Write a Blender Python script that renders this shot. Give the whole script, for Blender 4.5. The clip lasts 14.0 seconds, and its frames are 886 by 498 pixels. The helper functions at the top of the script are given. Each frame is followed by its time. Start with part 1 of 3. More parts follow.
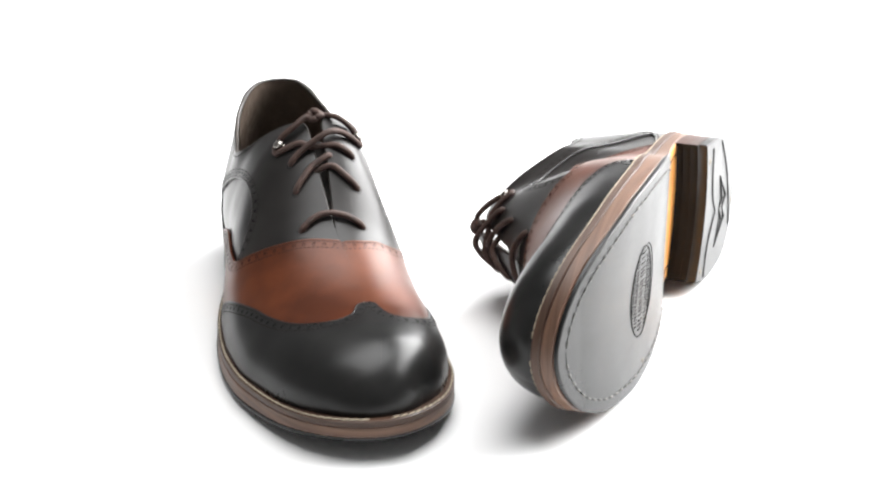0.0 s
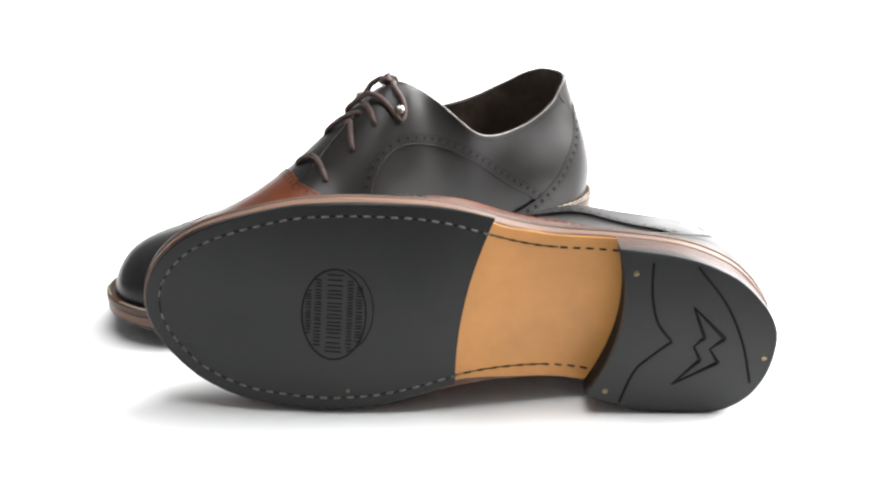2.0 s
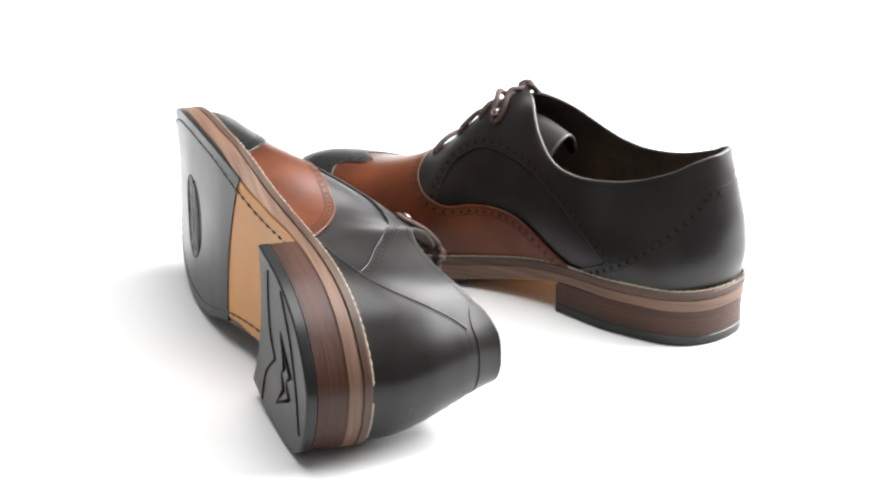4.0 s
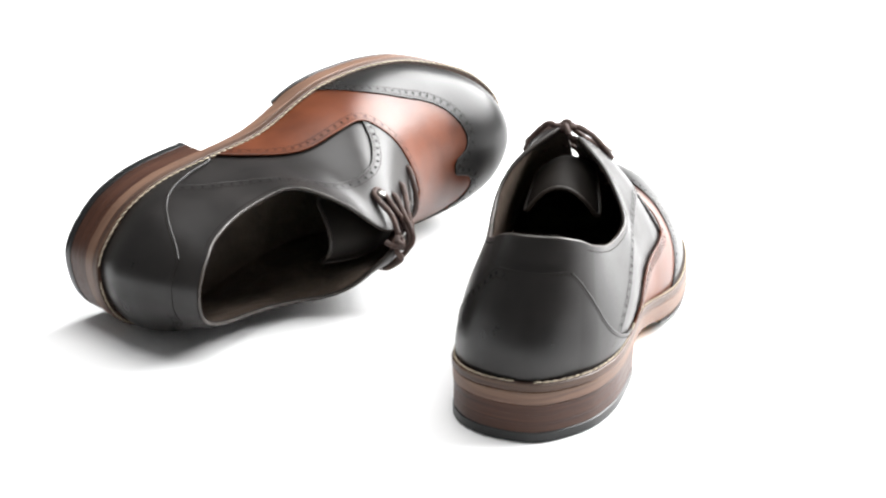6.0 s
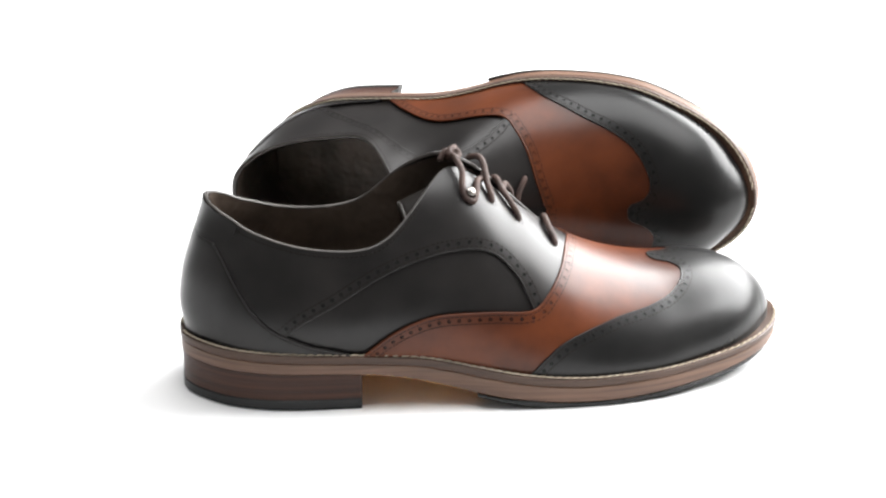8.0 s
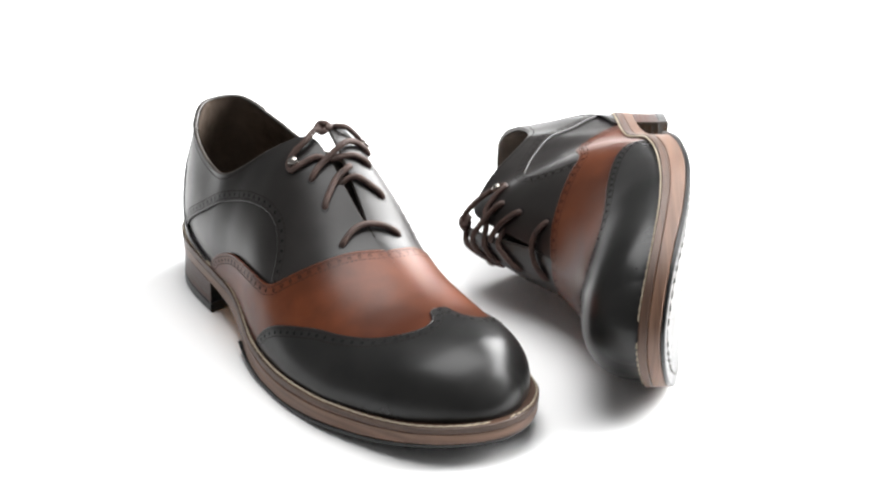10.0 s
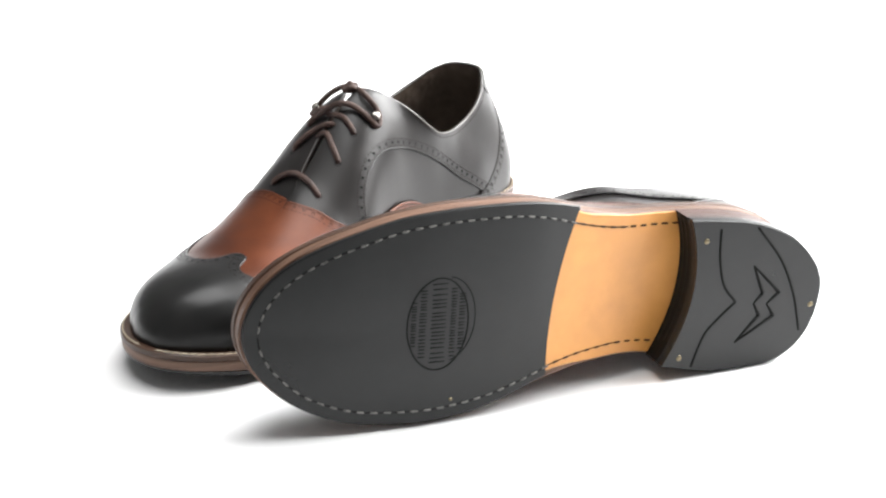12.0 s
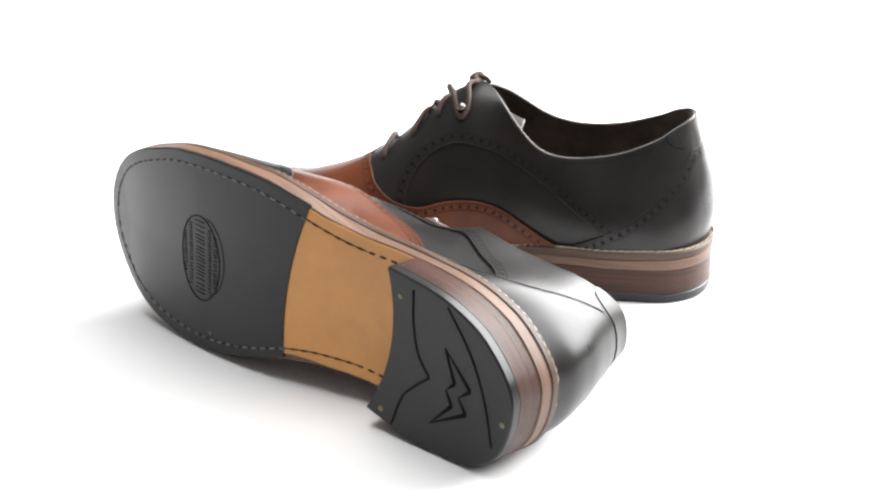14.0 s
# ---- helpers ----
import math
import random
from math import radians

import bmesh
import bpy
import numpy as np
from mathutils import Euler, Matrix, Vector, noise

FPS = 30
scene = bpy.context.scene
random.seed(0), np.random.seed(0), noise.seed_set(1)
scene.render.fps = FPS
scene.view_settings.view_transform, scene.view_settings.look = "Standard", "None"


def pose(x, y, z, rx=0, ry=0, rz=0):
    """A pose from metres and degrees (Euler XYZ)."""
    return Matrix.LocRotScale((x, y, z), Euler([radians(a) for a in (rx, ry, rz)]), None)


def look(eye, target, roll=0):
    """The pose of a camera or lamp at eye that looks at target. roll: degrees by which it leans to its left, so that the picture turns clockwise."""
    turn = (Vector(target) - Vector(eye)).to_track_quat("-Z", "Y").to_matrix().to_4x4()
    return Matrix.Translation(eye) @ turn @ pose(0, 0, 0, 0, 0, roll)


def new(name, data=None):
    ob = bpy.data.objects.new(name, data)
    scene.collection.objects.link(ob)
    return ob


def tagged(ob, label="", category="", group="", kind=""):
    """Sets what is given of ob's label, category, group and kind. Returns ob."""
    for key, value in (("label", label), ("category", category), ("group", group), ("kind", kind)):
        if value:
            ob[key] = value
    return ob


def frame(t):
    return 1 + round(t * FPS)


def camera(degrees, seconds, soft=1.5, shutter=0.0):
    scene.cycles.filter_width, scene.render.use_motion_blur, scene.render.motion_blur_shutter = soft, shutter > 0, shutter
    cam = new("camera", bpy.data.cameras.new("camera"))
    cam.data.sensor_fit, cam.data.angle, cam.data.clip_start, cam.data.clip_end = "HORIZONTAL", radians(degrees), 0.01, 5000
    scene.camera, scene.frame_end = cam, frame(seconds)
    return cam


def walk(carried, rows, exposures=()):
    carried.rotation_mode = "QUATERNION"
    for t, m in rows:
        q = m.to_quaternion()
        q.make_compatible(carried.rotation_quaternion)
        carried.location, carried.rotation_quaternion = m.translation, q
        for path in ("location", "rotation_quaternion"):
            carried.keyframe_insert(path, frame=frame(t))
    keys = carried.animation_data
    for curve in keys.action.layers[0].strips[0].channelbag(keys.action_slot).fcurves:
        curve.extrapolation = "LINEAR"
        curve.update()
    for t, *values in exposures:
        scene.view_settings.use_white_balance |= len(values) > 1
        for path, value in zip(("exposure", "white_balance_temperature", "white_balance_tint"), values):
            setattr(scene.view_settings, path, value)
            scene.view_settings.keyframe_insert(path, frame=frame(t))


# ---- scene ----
cam = camera(27.41, 14.0, soft=2.35)
STAND = pose(0.0, -0.9410, 0.4118, 90 - 21.707) @ pose(0, 0, 0, 0, 0, 0.438)
walk(cam, [(0.0, STAND), (14.0, STAND)])

# ---- light: a white sweep under large soft boxes ----
scene.view_settings.exposure = 0.0
world = bpy.data.worlds.new("studio")
scene.world = world
world.use_nodes = True
world.node_tree.nodes["Background"].inputs["Color"].default_value = (1.0, 1.0, 1.0, 1)
world.node_tree.nodes["Background"].inputs["Strength"].default_value = 0.25


def soft_box(name, eye, target, w, h, power):
    data = bpy.data.lights.new(name, "AREA")
    data.shape, data.size, data.size_y, data.energy = "RECTANGLE", w, h, power
    ob = new(name, data)
    ob.matrix_world = look(eye, target)
    return ob


soft_box("soft_box_top", (-0.02, 0.04, 1.5), (0.0, 0.02, 0), 1.1, 1.0, 29)
soft_box("soft_box_side", (1.06, 0.60, 0.88), (0, 0, 0.04), 1.6, 1.05, 114)


# ---- materials ----
def ramp(nt, fac, stops):
    n = nt.nodes.new("ShaderNodeValToRGB")
    el = n.color_ramp.elements
    while len(el) < len(stops):
        el.new(0.5)
    for e, (p, c) in zip(el, stops):
        e.position, e.color = p, (*c, 1)
    nt.links.new(fac, n.inputs["Fac"])
    return n.outputs["Color"]


def noise_tex(nt, scale, detail=4, stretch=(1, 1, 1), rough=0.55):
    tc = nt.nodes.new("ShaderNodeTexCoord")
    mp = nt.nodes.new("ShaderNodeMapping")
    mp.inputs["Scale"].default_value = stretch
    n = nt.nodes.new("ShaderNodeTexNoise")
    n.inputs["Scale"].default_value, n.inputs["Detail"].default_value, n.inputs["Roughness"].default_value = scale, detail, rough
    nt.links.new(tc.outputs["Object"], mp.inputs["Vector"])
    nt.links.new(mp.outputs["Vector"], n.inputs["Vector"])
    return n.outputs["Fac"]


def surface(name, dark, light, rough=(0.4, 0.55), scale=40, grain=600, bump=0.15, metal=0.0, stretch=(1, 1, 1), spec=0.5, coat=0.0, depth=0.0004, wave=0.0):
    """A material with large mottling, fine grain relief and uneven gloss."""
    m = bpy.data.materials.new(name)
    m.use_nodes = True
    nt = m.node_tree
    b = nt.nodes["Principled BSDF"]
    big = noise_tex(nt, scale, 5, stretch)
    fine = noise_tex(nt, grain, 3, stretch)
    nt.links.new(ramp(nt, big, [(0.32, dark), (0.68, light)]), b.inputs["Base Color"])
    r = nt.nodes.new("ShaderNodeMapRange")
    r.inputs["From Min"].default_value, r.inputs["From Max"].default_value = 0.3, 0.7
    r.inputs["To Min"].default_value, r.inputs["To Max"].default_value = rough
    nt.links.new(big, r.inputs["Value"])
    nt.links.new(r.outputs["Result"], b.inputs["Roughness"])
    bp = nt.nodes.new("ShaderNodeBump")
    bp.inputs["Strength"].default_value, bp.inputs["Distance"].default_value = bump, depth
    nt.links.new(fine, bp.inputs["Height"])
    nt.links.new(bp.outputs["Normal"], b.inputs["Normal"])
    if wave:
        soft = noise_tex(nt, 34, 3, (1, 1, 1), 0.6)
        wp = nt.nodes.new("ShaderNodeBump")
        wp.inputs["Strength"].default_value, wp.inputs["Distance"].default_value = wave, 0.004
        nt.links.new(soft, wp.inputs["Height"])
        nt.links.new(wp.outputs["Normal"], bp.inputs["Normal"])
    b.inputs["Metallic"].default_value = metal
    b.inputs["Specular IOR Level"].default_value = spec
    b.inputs["Coat Weight"].default_value = coat
    b.inputs["Coat Roughness"].default_value = 0.2
    return m


BLACK = surface("black_leather", (0.007, 0.007, 0.007), (0.0135, 0.013, 0.0127), (0.25, 0.37), 28, 900, 0.08, spec=0.26, coat=0.02, wave=0.02)
QUARTER = surface("charcoal_leather", (0.0088, 0.0079, 0.0077), (0.0180, 0.0158, 0.0150), (0.27, 0.40), 26, 900, 0.10, wave=0.02, spec=0.30)
BROWN = surface("brown_leather", (0.046, 0.0116, 0.0042), (0.122, 0.0315, 0.0100), (0.28, 0.40), 22, 900, 0.08, spec=0.25, coat=0.02, wave=0.03)
LINING = surface("lining_leather", (0.045, 0.034, 0.026), (0.125, 0.096, 0.076), (0.36, 0.58), 30, 700, 0.2, spec=0.3, wave=0.8)
TONGUE = surface("tongue_leather", (0.006, 0.005, 0.0045), (0.014, 0.011, 0.009), (0.55, 0.7), 30, 700, 0.2, spec=0.2)
WELT = surface("welt_leather", (0.034, 0.0165, 0.0100), (0.086, 0.046, 0.029), (0.38, 0.55), 60, 500, 0.3, spec=0.38, stretch=(0.25, 0.25, 9))
TAN = surface("tan_edge", (0.078, 0.040, 0.025), (0.168, 0.093, 0.060), (0.38, 0.55), 60, 500, 0.2, spec=0.38, stretch=(0.3, 0.3, 9))
STACK = surface("stacked_leather", (0.022, 0.0078, 0.0044), (0.066, 0.0245, 0.013), (0.35, 0.5), 50, 400, 0.3, spec=0.28, stretch=(0.2, 0.2, 14))
SHANK = surface("shank_leather", (0.57, 0.255, 0.064), (0.68, 0.315, 0.087), (0.36, 0.52), 40, 700, 0.1)
RUBBER = surface("black_rubber", (0.0060, 0.0064, 0.0066), (0.0132, 0.0138, 0.014), (0.25, 0.40), 16, 1100, 0.15, spec=0.34)
EDGE_INK = surface("black_edge_ink", (0.004, 0.0036, 0.0033), (0.008, 0.0072, 0.0068), (0.45, 0.6), 40, 700, 0.2, spec=0.14)
GROOVE = surface("rubber_groove", (0.004, 0.004, 0.004), (0.008, 0.008, 0.008), (0.7, 0.8), 60, 900, 0.1, spec=0.12)
THREAD = surface("pale_thread", (0.30, 0.25, 0.18), (0.48, 0.41, 0.31), (0.7, 0.8), 300, 2000, 0.3)
DARK_THREAD = surface("dark_thread", (0.012, 0.009, 0.008), (0.02, 0.016, 0.014), (0.7, 0.8), 300, 2000, 0.3, spec=0.15)
SOLE_THREAD = surface("grey_thread", (0.08, 0.08, 0.075), (0.18, 0.173, 0.16), (0.7, 0.8), 300, 2000, 0.3)
LACE = surface("lace_cord", (0.030, 0.014, 0.010), (0.065, 0.034, 0.025), (0.6, 0.75), 200, 1800, 0.8)
METAL = surface("nickel", (0.24, 0.22, 0.20), (0.34, 0.32, 0.30), (0.22, 0.34), 100, 800, 0.05, metal=1.0)
PIN = surface("worn_steel_pin", (0.15, 0.125, 0.08), (0.24, 0.20, 0.13), (0.3, 0.42), 100, 800, 0.05, metal=1.0)
BINDING = surface("edge_binding", (0.014, 0.011, 0.009), (0.044, 0.036, 0.030), (0.35, 0.5), 120, 900, 0.2)
CONCRETE = surface("dark_floor", (0.05, 0.05, 0.05), (0.08, 0.08, 0.08), (0.6, 0.8), 2, 60, 0.2)
PAPER = surface("white_sweep", (0.80, 0.80, 0.80), (0.82, 0.82, 0.82), (0.6, 0.7), 3, 300, 0.02, spec=0.2)

# ---- the sweep ----
def sweep():
    """White paper that lies flat and rises in a curve behind."""
    prof = [(-0.36, 0.0)] + [(y, 0.0) for y in np.linspace(-0.2, 1.0, 16)]
    prof += [(1.0 + 0.6 * math.sin(a), 0.6 * (1 - math.cos(a))) for a in np.linspace(0.1, 0.9, 12)]
    xs = np.linspace(-0.8, 1.2, 12)
    verts = [(x, y, z) for y, z in prof for x in xs]
    n = len(xs)
    faces = [[r * n + c, r * n + c + 1, (r + 1) * n + c + 1, (r + 1) * n + c] for r in range(len(prof) - 1) for c in range(n - 1)]
    me = bpy.data.meshes.new("ground")
    me.from_pydata(verts, [], faces)
    for p in me.polygons:
        p.use_smooth = True
    me.materials.append(PAPER)
    ob = new("ground", me)
    m = ob.modifiers.new("thick", "SOLIDIFY")
    m.thickness, m.offset = 0.004, -1
    tagged(ob, "seamless white studio paper sweep under the shoes", "floor", kind="structure")


sweep()
bm = bmesh.new()
bmesh.ops.create_grid(bm, x_segments=8, y_segments=8, size=6)
for v in bm.verts:
    v.co.z = -0.006
me = bpy.data.meshes.new("floor")
bm.to_mesh(me), bm.free()
me.materials.append(CONCRETE)
tagged(new("floor", me), "dark grey studio floor around the paper sweep", "floor", kind="structure")


# ---- shoe shape, in millimetres: x from heel to toe, y to the left, z up ----
def table(rows):
    """A smooth curve through (x, value) pairs, without overshoot (monotone cubic)."""
    xs, ys = np.array(rows, float).T
    h, d = np.diff(xs), np.diff(ys) / np.diff(xs)
    m = np.zeros(len(xs))
    m[0], m[-1] = d[0], d[-1]
    for k in range(1, len(xs) - 1):
        if d[k - 1] * d[k] > 0:
            w1, w2 = 2 * h[k] + h[k - 1], h[k] + 2 * h[k - 1]
            m[k] = (w1 + w2) / (w1 / d[k - 1] + w2 / d[k])

    def f(x):
        x = np.clip(np.asarray(x, float), xs[0], xs[-1])
        k = np.clip(np.searchsorted(xs, x, side="right") - 1, 0, len(xs) - 2)
        t = (x - xs[k]) / h[k]
        return (ys[k] * (1 + 2 * t) * (1 - t) ** 2 + h[k] * m[k] * t * (1 - t) ** 2
                + ys[k + 1] * t * t * (3 - 2 * t) + h[k] * m[k + 1] * t * t * (t - 1))
    return f


def eased(f, sigma, a0=0.0, a1=math.pi, n=800):
    """The same curve with its small kinks rounded off; the ends stay."""
    s = np.linspace(a0, a1, n)
    y = f(s)
    k = int(3 * sigma / (s[1] - s[0]))
    w = np.exp(-0.5 * (np.arange(-k, k + 1) * (s[1] - s[0]) / sigma) ** 2)
    pad = np.concatenate([2 * y[0] - y[k:0:-1], y, 2 * y[-1] - y[-2:-k - 2:-1]])
    z = np.convolve(pad, w / w.sum(), "valid")
    return lambda t: np.interp(t, s, z)


LEN = 310.0


def turn_of(x, length=LEN):
    return np.arccos(np.clip(1 - 2 * np.asarray(x, float) / length, -1, 1))


def width(rows):
    f = table([(float(turn_of(x)), w) for x, w in rows])
    f = eased(f, 0.035)
    return lambda x, length=LEN: f(turn_of(x, length))


# half widths of the outsole on the outer and the inner side
OUTER = width([(0, 0), (8.3, 18.4), (26, 33), (53, 41.3), (86, 44), (112, 45.3), (135, 50), (152, 55.6), (168, 59.6), (185, 61.4), (207, 61.6), (234, 59.4), (261, 51.5), (287, 38.5), (304, 20.5), (310, 0)])
INNER = width([(0, 0), (2.6, 16.8), (6.8, 25.8), (13.5, 33.4), (29, 40.3), (58, 41.5), (80, 37), (98, 33), (115, 31.5), (136, 32.2), (156, 35.5), (174, 41.4), (200, 47.6), (225, 50), (252, 48.8), (280, 40.5), (299, 25.5), (310, 0)])
WELT_TOP = table([(0, 32), (48, 30.5), (90, 28.5), (117, 26), (145, 21), (173, 17), (200, 15.2), (229, 16), (258, 17.9), (290, 21.2), (310, 23.8)])
SOLE_LOW = table([(0, 19), (60, 18.5), (90, 17), (110, 14), (130, 9.6), (150, 5.0), (170, 1.6), (190, 0.2), (200, 0), (215, 0.2), (240, 1.7), (270, 4.2), (310, 10)])
BACK = table([(20, 4.0), (32, 3.5), (47, 1.5), (60, 3.0), (78, 8.0), (100, 15.0), (115, 17)])
UP_LEN = 309.0
RIDGE_Y = table([(0, -2.5), (50, -2), (90, -1.8), (115, 0.8), (130, 0), (185, 0.5), (215, 4), (250, 6.5), (280, 6), (309, 0)])
ridge_z = table([(float(turn_of(x, UP_LEN)), z) for x, z in
                 [(0, 101.4), (3, 100.6), (6, 99.2), (13, 96.5), (22, 92.5), (36, 88.5), (50, 84.8), (66, 82), (80, 81), (92, 82.3), (103, 87), (110, 92.5), (118, 99.5), (125, 105.5), (130, 109.2), (136, 112.3),
                  (142, 109.5), (150, 105), (158, 99.2), (173, 87.6), (190, 73.8), (205, 64.3), (220, 57.8), (235, 53.4), (252, 51), (268, 51), (281, 50), (292, 46.8), (301, 41), (306, 34.5), (309, 26)]])
open_w = table([(float(turn_of(x, UP_LEN)), w) for x, w in
                [(0, 0), (0.8, 6.8), (3, 11.5), (7, 15.5), (13, 19), (22, 22.5), (36, 26.2), (50, 28.6), (75, 32), (92, 34), (103, 33), (110, 29.5), (118, 24.5), (126, 15), (131, 9), (135.5, 4.4), (150, 3.3), (170, 2.2), (186, 1.0), (192, 0), (309, 0)]])

ridge_z, open_w = eased(ridge_z, 0.026), eased(open_w, 0.03)


def smooth(x, a, b):
    t = np.clip((np.asarray(x, float) - a) / (b - a), 0, 1)
    return t * t * (3 - 2 * t)


# how far the quarters swell on the inner (True) and outer side
FULL = {True: 1.35, False: 1.35}


def upper(x, v, inner):
    """A point of the upper: x along the last, v from the welt (0) to the ridge or topline (1), on the inner or outer side. y is positive to the inner side."""
    x, v = np.broadcast_arrays(np.asarray(x, float), np.asarray(v, float))
    a = turn_of(x, UP_LEN)
    xo = x * LEN / UP_LEN
    edge = (INNER(xo) if inner else OUTER(xo))
    inset = 2.6 + 3.9 * smooth(x, 90, 190) * (1 - 0.45 * smooth(x, 250, 300))
    w0 = np.maximum(edge - inset * np.minimum(1, edge / 25), 0)
    mid = RIDGE_Y(x) * (1 if inner else -1)
    zf = WELT_TOP(xo) - 0.6
    zt = np.maximum(ridge_z(a), zf) + (4.4 if inner else 0.2) * smooth(x, 96, 128) * (1 - smooth(x, 150, 188))
    h = zt - zf
    closed, toe = smooth(x, 76, 146) if inner else smooth(x, 82, 158), smooth(x, 205, 265)
    wt = np.where(x > 250, mid * np.minimum(1, w0 / 20), open_w(a) + mid * np.minimum(1, w0 / 30))
    bulge = (2.6 - 0.3 * toe) * np.minimum(1, w0 / 30) + (3.0 * smooth(x, 75, 140) * (1 - smooth(x, 140, 205)) if inner else 0)
    full = FULL[inner] * smooth(x, 25, 85) * (1 - (smooth(x, 170, 215) if inner else smooth(x, 112, 172)))
    bulge = bulge + 4.0 * full
    y1, z1 = w0 + bulge, zf + h * (0.34 + 0.22 * toe)
    y2o, z2o = wt + (w0 - wt) * (0.30 + 0.22 * np.maximum(full, 0)), zf + 0.68 * h
    y2c, z2c = wt + (w0 - wt) * ((0.72 + 0.24 * smooth(x, 98, 138) * (1 - smooth(x, 158, 192))) + 0.10 * full if inner else 0.62 + 0.17 * full), zt - (1 - smooth(x, 160, 228)) * (0.015 if inner else 0.10) * h
    y2, z2 = y2o + (y2c - y2o) * closed, z2o + (z2c - z2o) * closed
    c0, c1, c2, c3 = (1 - v) ** 3, 3 * v * (1 - v) ** 2, 3 * v * v * (1 - v), v ** 3
    y = c0 * w0 + c1 * y1 + c2 * y2 + c3 * wt
    z = c0 * zf + c1 * z1 + c2 * z2 + c3 * zt
    xx = x + BACK(z) * (1 - smooth(x, 0, 70)) - 4.5 * smooth(x, 225, 309)
    return np.stack([xx, np.where(inner, y, -y), z], -1)


def normal_of(x, v, inner):
    e = 0.4
    x = np.clip(x, 0.6, UP_LEN - 0.6)
    va, vb = np.clip(np.asarray(v) - 0.01, 0, 1), np.clip(np.asarray(v) + 0.01, 0, 1)
    n = np.cross(upper(x + e, v, inner) - upper(x - e, v, inner), upper(x, vb, inner) - upper(x, va, inner))
    n /= np.maximum(np.linalg.norm(n, axis=-1, keepdims=True), 1e-9)
    return n if not inner else -n


NA, NV = 300, 64
GRID_X = UP_LEN * (1 - np.cos(np.linspace(0, math.pi, NA))) / 2
GRID_V = np.linspace(0, 1, NV)


_v = np.linspace(0, 1, 40)
_x = np.linspace(0, UP_LEN, 120)
_p = upper(_x[:, None], _v[None, :], False)
_len = np.linalg.norm(np.diff(_p, axis=1), axis=2).sum(1)
SECTION = table(list(zip(_x, np.maximum(_len, 3))))


def signed(px, py, poly):
    """Signed distance to a closed polygon (negative inside)."""
    poly = np.array(poly, float)
    d2, inside = np.full(px.shape, 1e9), np.zeros(px.shape, bool)
    for (ax, ay), (bx, by) in zip(poly, np.roll(poly, -1, 0)):
        ex, ey = bx - ax, by - ay
        t = np.clip(((px - ax) * ex + (py - ay) * ey) / (ex * ex + ey * ey + 1e-12), 0, 1)
        d2 = np.minimum(d2, (px - ax - t * ex) ** 2 + (py - ay - t * ey) ** 2)
        cross = (ay > py) != (by > py)
        inside ^= cross & (px < ex * (py - ay) / (by - ay + 1e-12) + ax)
    return np.where(inside, -1, 1) * np.sqrt(d2)


def bend(points, n=10):
    """A smooth line through a few points (Catmull-Rom)."""
    p = [np.array(q, float) for q in points]
    p = [2 * p[0] - p[1]] + p + [2 * p[-1] - p[-2]]
    out = []
    for a, b, c, d in zip(p, p[1:], p[2:], p[3:]):
        for k in range(n):
            t = k / n
            out.append(0.5 * (2 * b + (c - a) * t + (2 * a - 5 * b + 4 * c - d) * t * t + (3 * b - a - 3 * c + d) * t ** 3))
    return np.array(out + [p[-2]])


def mesh_of(name, verts, faces, material, parent, label="", shade=True, mirror=1, merge=0.0, stuff=False):
    me = bpy.data.meshes.new(name)
    v = np.array(verts, float)
    fore = np.clip((v[:, 0] - 222) / 88, 0, 1.2)
    if mirror < 0:
        v[:, 2] += 5.5 * fore ** 2 - 3.0 * smooth(v[:, 0], 165, 265) * np.clip(-v[:, 1] / 55, 0, 1.1)
        v[:, 0] += 2.5 * fore
    else:
        v[:, 0] += 5.5 * fore
        v[:, 2] += 0.9 * fore ** 2
    thin = smooth(v[:, 0], 190, 285) * np.clip((v[:, 2] - 10) / 13, 0, 1)
    v[:, 2] -= thin * (2.6 if mirror > 0 else 1.6)
    ball = smooth(v[:, 0], 150, 215)
    v[:, 1] *= 1 + ball * (0.028 if mirror > 0 else 0.0)
    v *= 0.001
    v[:, 1] *= mirror
    me.from_pydata(v.tolist(), [], [list(map(int, f)) for f in faces])
    bm = bmesh.new()
    bm.from_mesh(me)
    if merge:
        bmesh.ops.remove_doubles(bm, verts=bm.verts, dist=merge * 0.001)
    bmesh.ops.recalc_face_normals(bm, faces=bm.faces)
    for f in bm.faces:
        f.smooth = shade
    bm.to_mesh(me), bm.free()
    me.materials.append(material)
    ob = new(name, me)
    ob.parent = parent
    if label:
        ob["label"] = label
    if stuff:
        ob["kind"] = "stuff"
    return ob


